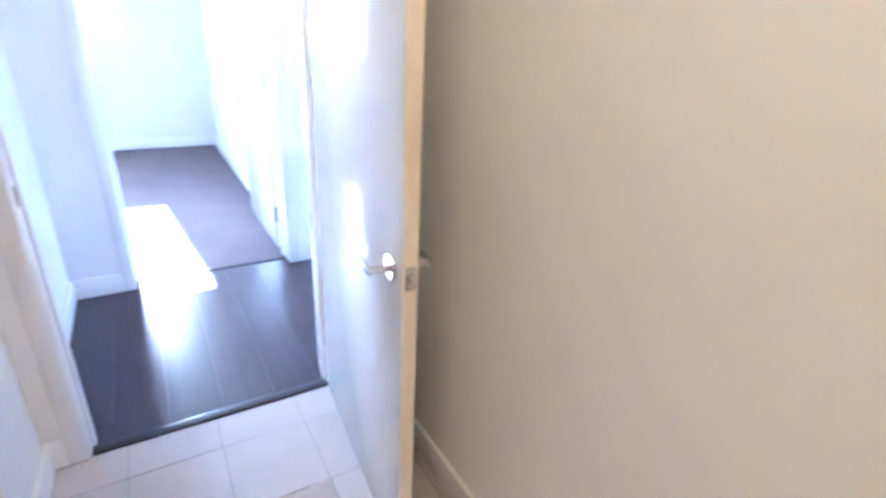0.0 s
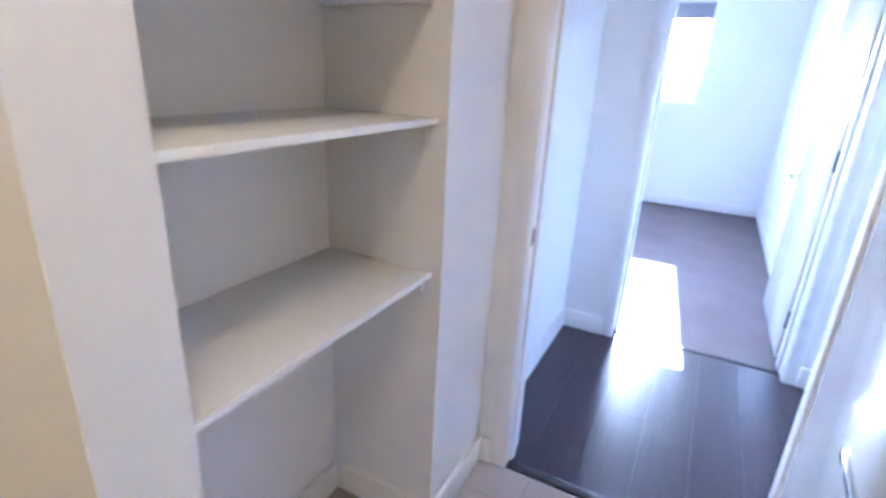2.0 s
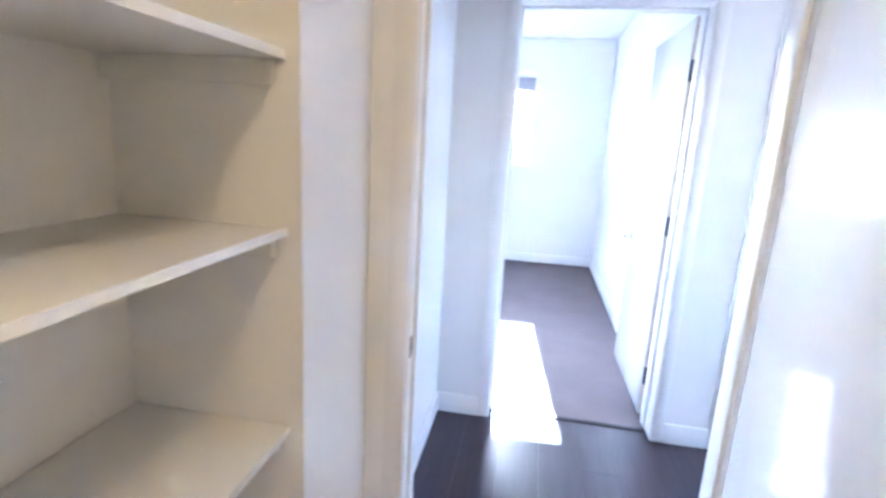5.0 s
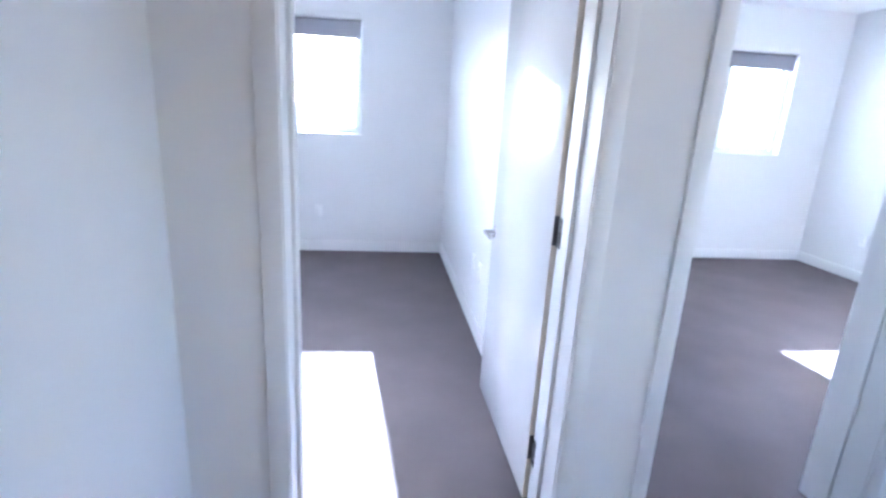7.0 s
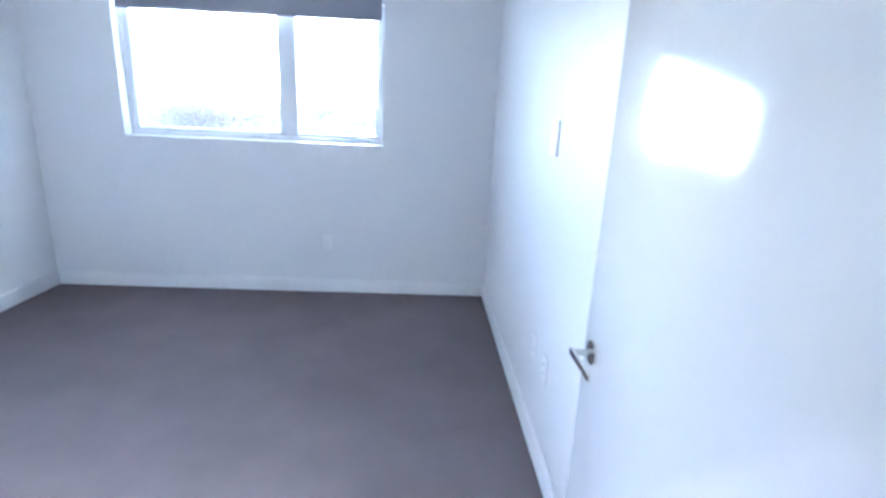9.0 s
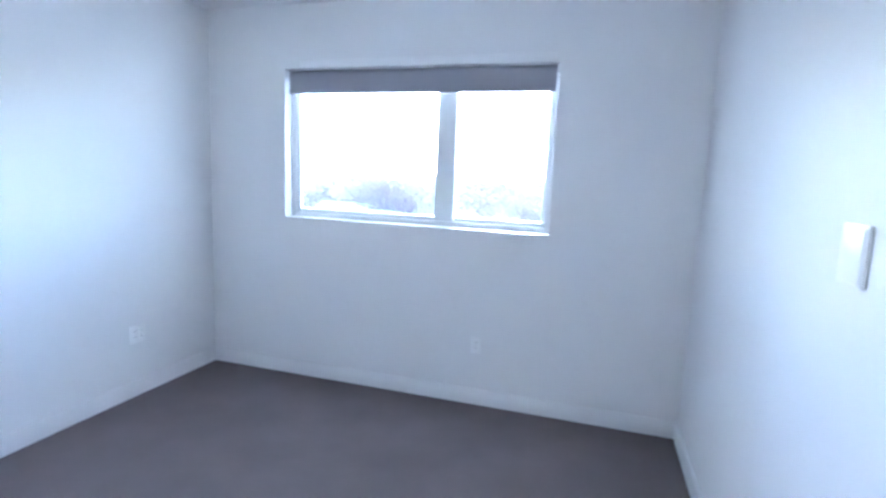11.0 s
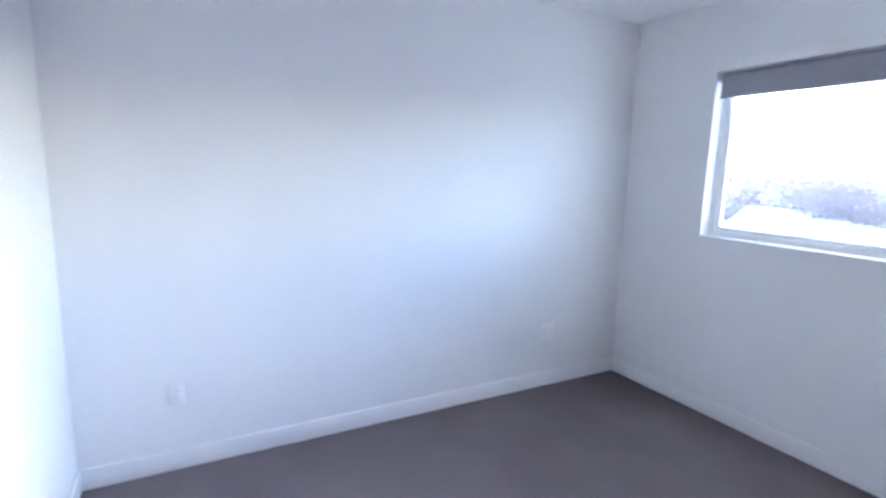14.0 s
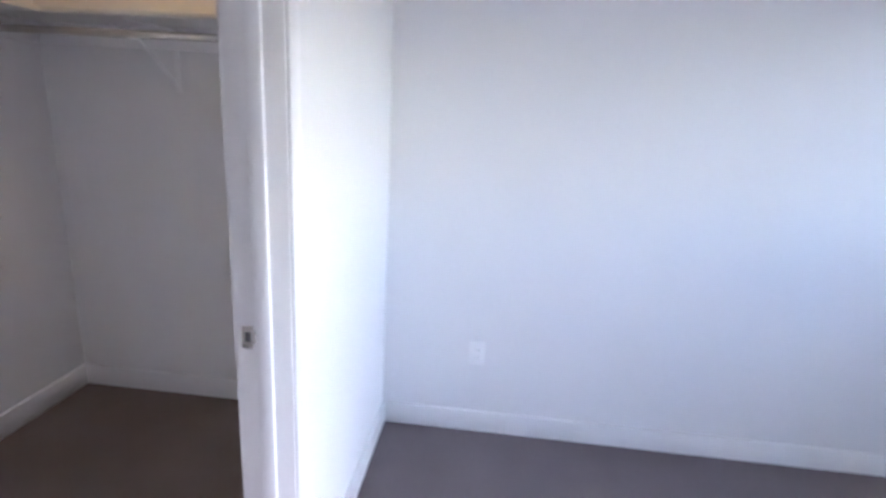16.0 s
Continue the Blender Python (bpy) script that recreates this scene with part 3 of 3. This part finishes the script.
# bathroom, tub and closet lights; the hall one is an unseen, added fill
for n, (x, y), r in (("ceiling_light", (0.3, -2.75), 0.17), ("ceiling_light", (-0.95, -3.7), 0.17), ("ceiling_light", (2.2, -0.55), 0.17), ("ceiling_light", (-2.05, -0.6), 0.12), ("ceiling_light", (-1.6, -2.05), 0.12)):
    e = thing(n, (x, y, H), "unseen round flush ceiling light with a warm diffuser", "ceiling light", "ceiling lights")
    bm = bmesh.new()
    rod(bm, (0, 0, -0.03), (0, 0, 0), r, 40)
    part("base", bm, PLASTIC, e)
    bm = bmesh.new()
    rod(bm, (0, 0, -0.05), (0, 0, -0.03), r * 0.93, 40)
    part("diffuser", bm, GLOW, e)

# ---- outdoors, seen from an upper storey ----
GZ = -11.0
bm = bmesh.new()
bmesh.ops.create_grid(bm, x_segments=2, y_segments=2, size=2500, matrix=Matrix.Translation((0, 0, GZ)))
tagged(part("ground", bm, GROUND, smooth=False), "pale suburban ground reaching the horizon", "ground", kind="structure")


def house(place, turn, w, d, h, r):
    e = thing("house", place, "small pale suburban house with a shingle roof", "house", "distant houses", turn=turn)
    boxes("wall", SIDING, [(-w / 2, -d / 2, 0, w / 2, d / 2, h)], e)
    bm = bmesh.new()
    o = 0.5
    low = [bm.verts.new(p) for p in ((-w / 2 - o, -d / 2 - o, h), (w / 2 + o, -d / 2 - o, h), (w / 2 + o, d / 2 + o, h), (-w / 2 - o, d / 2 + o, h))]
    a, b = bm.verts.new((-w / 2 - o, 0, h + r)), bm.verts.new((w / 2 + o, 0, h + r))
    for f in ((low[0], low[1], b, a), (low[2], low[3], a, b), (low[1], low[2], b), (low[3], low[0], a), tuple(reversed(low))):
        bm.faces.new(f)
    part("roof", bm, ROOF, e, smooth=False)
    for k in (-0.3, 0.05, 0.32):
        boxes("window", DARKPANE, [(k * w - 0.6, -d / 2 - 0.04, h * 0.4, k * w + 0.6, -d / 2 + 0.02, h * 0.4 + 1.2)], e)


rng = random.Random(4)
for k in range(22):
    dist = rng.uniform(45, 120)
    x = rng.uniform(-0.75, 0.55) * dist
    house((x, dist, GZ), rng.uniform(-25, 25), rng.uniform(9, 14), rng.uniform(7, 9), rng.uniform(2.8, 5.5), rng.uniform(1.8, 3))


def tree(height, seed):
    r = random.Random(seed)
    e = thing("tree", (0, 0, -60), "bare-looking purplish autumn tree among houses", "tree", "distant trees")
    bm = bmesh.new()
    rod(bm, (0, 0, 0), (0, 0, height * 0.55), 0.28, 8, 0.12)
    tips = []
    for k in range(11):
        a, z = r.uniform(0, 6.28), height * r.uniform(0.25, 0.5)
        q = Vector((math.cos(a) * height * r.uniform(0.15, 0.34), math.sin(a) * height * r.uniform(0.15, 0.34), z + height * r.uniform(0.15, 0.45)))
        rod(bm, (0, 0, z), q, 0.1, 5, 0.03)
        tips.append(q)
    part("trunk", bm, BARK, e, smooth=False)
    pts, faces = [], []
    for k in range(2600):
        c = r.choice(tips) + Vector((r.gauss(0, 1), r.gauss(0, 1), r.gauss(0, 0.9))) * height * 0.10
        s = r.uniform(0.25, 0.55)
        u = Vector((r.gauss(0, 1), r.gauss(0, 1), r.gauss(0, 1))).normalized()
        v = u.orthogonal().normalized()
        n = len(pts)
        pts += [c - u * s, c + v * s * 0.6, c + u * s, c - v * s * 0.6]
        faces.append((n, n + 1, n + 2, n + 3))
    me = bpy.data.meshes.new("crown")
    me.from_pydata(pts, [], faces)
    me.materials.append(LEAF)
    crown = new("crown", me)
    crown.parent = e
    return e


kinds = [tree(9.5, 1), tree(11.5, 2), tree(8.5, 3)]
for k in range(290):
    dist = 85 + 260 * rng.random() ** 1.3
    x = rng.uniform(-0.85, 0.3) * dist
    src = kinds[k % 3]
    m = pose(x, dist, GZ, 0, 0, rng.uniform(0, 360))
    if k < 3:
        src.matrix_world = m
    else:
        copy_thing(src, m)

# ---- floor pieces ----
floor_hall = thing("floor_hall", (0, 0, 0), "dark glossy oak plank floor", "floor", kind="structure")
plank_meshes = {}
PW = 0.186


def plank(x, y0, y1, w):
    key = (round(w, 3), round(y1 - y0, 3))
    if key not in plank_meshes:
        bm = bmesh.new()
        box(bm, -w / 2 + 0.0002, -(y1 - y0) / 2 + 0.0003, -0.012, w / 2 - 0.0002, (y1 - y0) / 2 - 0.0003, 0, bevel=0.0003)
        plank_meshes[key] = mesh_of("plank", bm, PLANK)
    ob = new("plank", plank_meshes[key])
    ob.parent = floor_hall
    ob.location = (x, (y0 + y1) / 2, 0)


edge = HX
col = 0
joints = (-0.80, -0.35, -0.95, -0.55, -0.2, -0.7)
while edge < 4.0:
    w = min(PW, 4.0 - edge)
    last, first = 0.0, BH
    x = edge + w / 2
    if DOOR_B[0] - 0.02 < x < DOOR_B[1] + 0.02:
        first = BY + 0.046
    if DOOR_A[0] < x < DOOR_A[1] or DOOR_C[0] < x < DOOR_C[1]:
        last = YT - 0.03
    j = joints[(col + 3) % 6]
    plank(x, first, j, w)
    plank(x, j, last, w)
    edge += PW
    col += 1
# the narrow rests of planks inside the doorways
for a, b, y0, y1 in ((DOOR_A[0], DOOR_A[1], 0, YT - 0.03), (DOOR_C[0], DOOR_C[1], 0, YT - 0.03), (DOOR_B[0], DOOR_B[1], BY + 0.046, BH)):
    bm = bmesh.new()
    box(bm, a - J, y0, -0.0135, b + J, y1, -0.002)
    ob = part("plank", bm, PLANK, floor_hall, smooth=False)

floor_bath = thing("floor_bathroom", (0, 0, 0), "grey ceramic tile floor with thin joints", "floor", kind="structure")
bm = bmesh.new()
box(bm, TX0 - 0.012, -4.4, -0.0135, BX1, BY, -0.003)
part("grout_bed", bm, GROUT, floor_bath, smooth=False)
tile_meshes = {}
TW, TL = 0.286, 0.30


def tile(x0, y0, x1, y1):
    key = (round(x1 - x0, 3), round(y1 - y0, 3))
    if key not in tile_meshes:
        bm = bmesh.new()
        box(bm, -key[0] / 2 + 0.0015, -key[1] / 2 + 0.0015, -0.012, key[0] / 2 - 0.0015, key[1] / 2 - 0.0015, 0, bevel=0.001)
        tile_meshes[key] = mesh_of("tile", bm, TILE)
    ob = new("tile", tile_meshes[key])
    ob.parent = floor_bath
    ob.location = ((x0 + x1) / 2, (y0 + y1) / 2, 0)


ys = [BY, -1.418]
while ys[-1] > -4.4:
    ys.append(max(-4.4, ys[-1] - TL))
for y1, y0 in zip(ys, ys[1:]):
    x = -0.056 - TW * 8
    while x < BX1:
        a, b = max(x, TX0), min(x + TW, BX1)
        if (y0 + y1) / 2 > YY:
            a = max(a, BX0 if not NY0 < (y0 + y1) / 2 < NY1 else NB)
        if b - a > 0.02:
            tile(a, y0, b, y1)
        x += TW

# tan tiles on the tub's end wall
tub_wall = thing("tub_surround", (TX1, TY0, 0.5), "tan glazed wall tiles around the tub", "tile surround", kind="structure")
bm = bmesh.new()
box(bm, -0.001, -0.039, 0.0, 0.011, TY1 - TY0 + 0.011, H - 0.5)
part("tile_bed", bm, GROUT, tub_wall, smooth=False)
bm = bmesh.new()
box(bm, 0, 0.0015, 0.0015, 0.008, 0.2985, 0.5985, bevel=0.001)
shared = mesh_of("tile", bm, SURROUND)
for i in range(2):
    for k in range(3):
        ob = new("tile", shared)
        ob.parent = tub_wall
        ob.location = (-0.009, -0.038 + i * 0.30, k * 0.60)
for span in ((TX0 - 0.012, TY1, 0.5, TX1, TY1 + 0.011, H),):
    tagged(boxes("tub_back_tiles", SURROUND, [span]), "tan tiled wall behind the tub", "tile surround", kind="structure")
tub_end = thing("tub_end_tiles", (TX0, TY0, 0.5), "tan glazed wall tiles at the tub's far end", "tile surround", kind="structure")
bm = bmesh.new()
box(bm, -0.0115, -0.039, 0.0, 0.0, TY1 - TY0, H - 0.5)
part("tile_bed", bm, GROUT, tub_end, smooth=False)
for i in range(3):
    wide = min(0.30, TY1 - TY0 + 0.038 - i * 0.30)
    bm = bmesh.new()
    box(bm, 0, 0.0015, 0.0015, 0.006, wide - 0.0015, 0.5985, bevel=0.001)
    shared = mesh_of("tile", bm, SURROUND)
    for k in range(3):
        ob = new("tile", shared)
        ob.parent = tub_end
        ob.location = (-0.001, -0.038 + i * 0.30, k * 0.60)
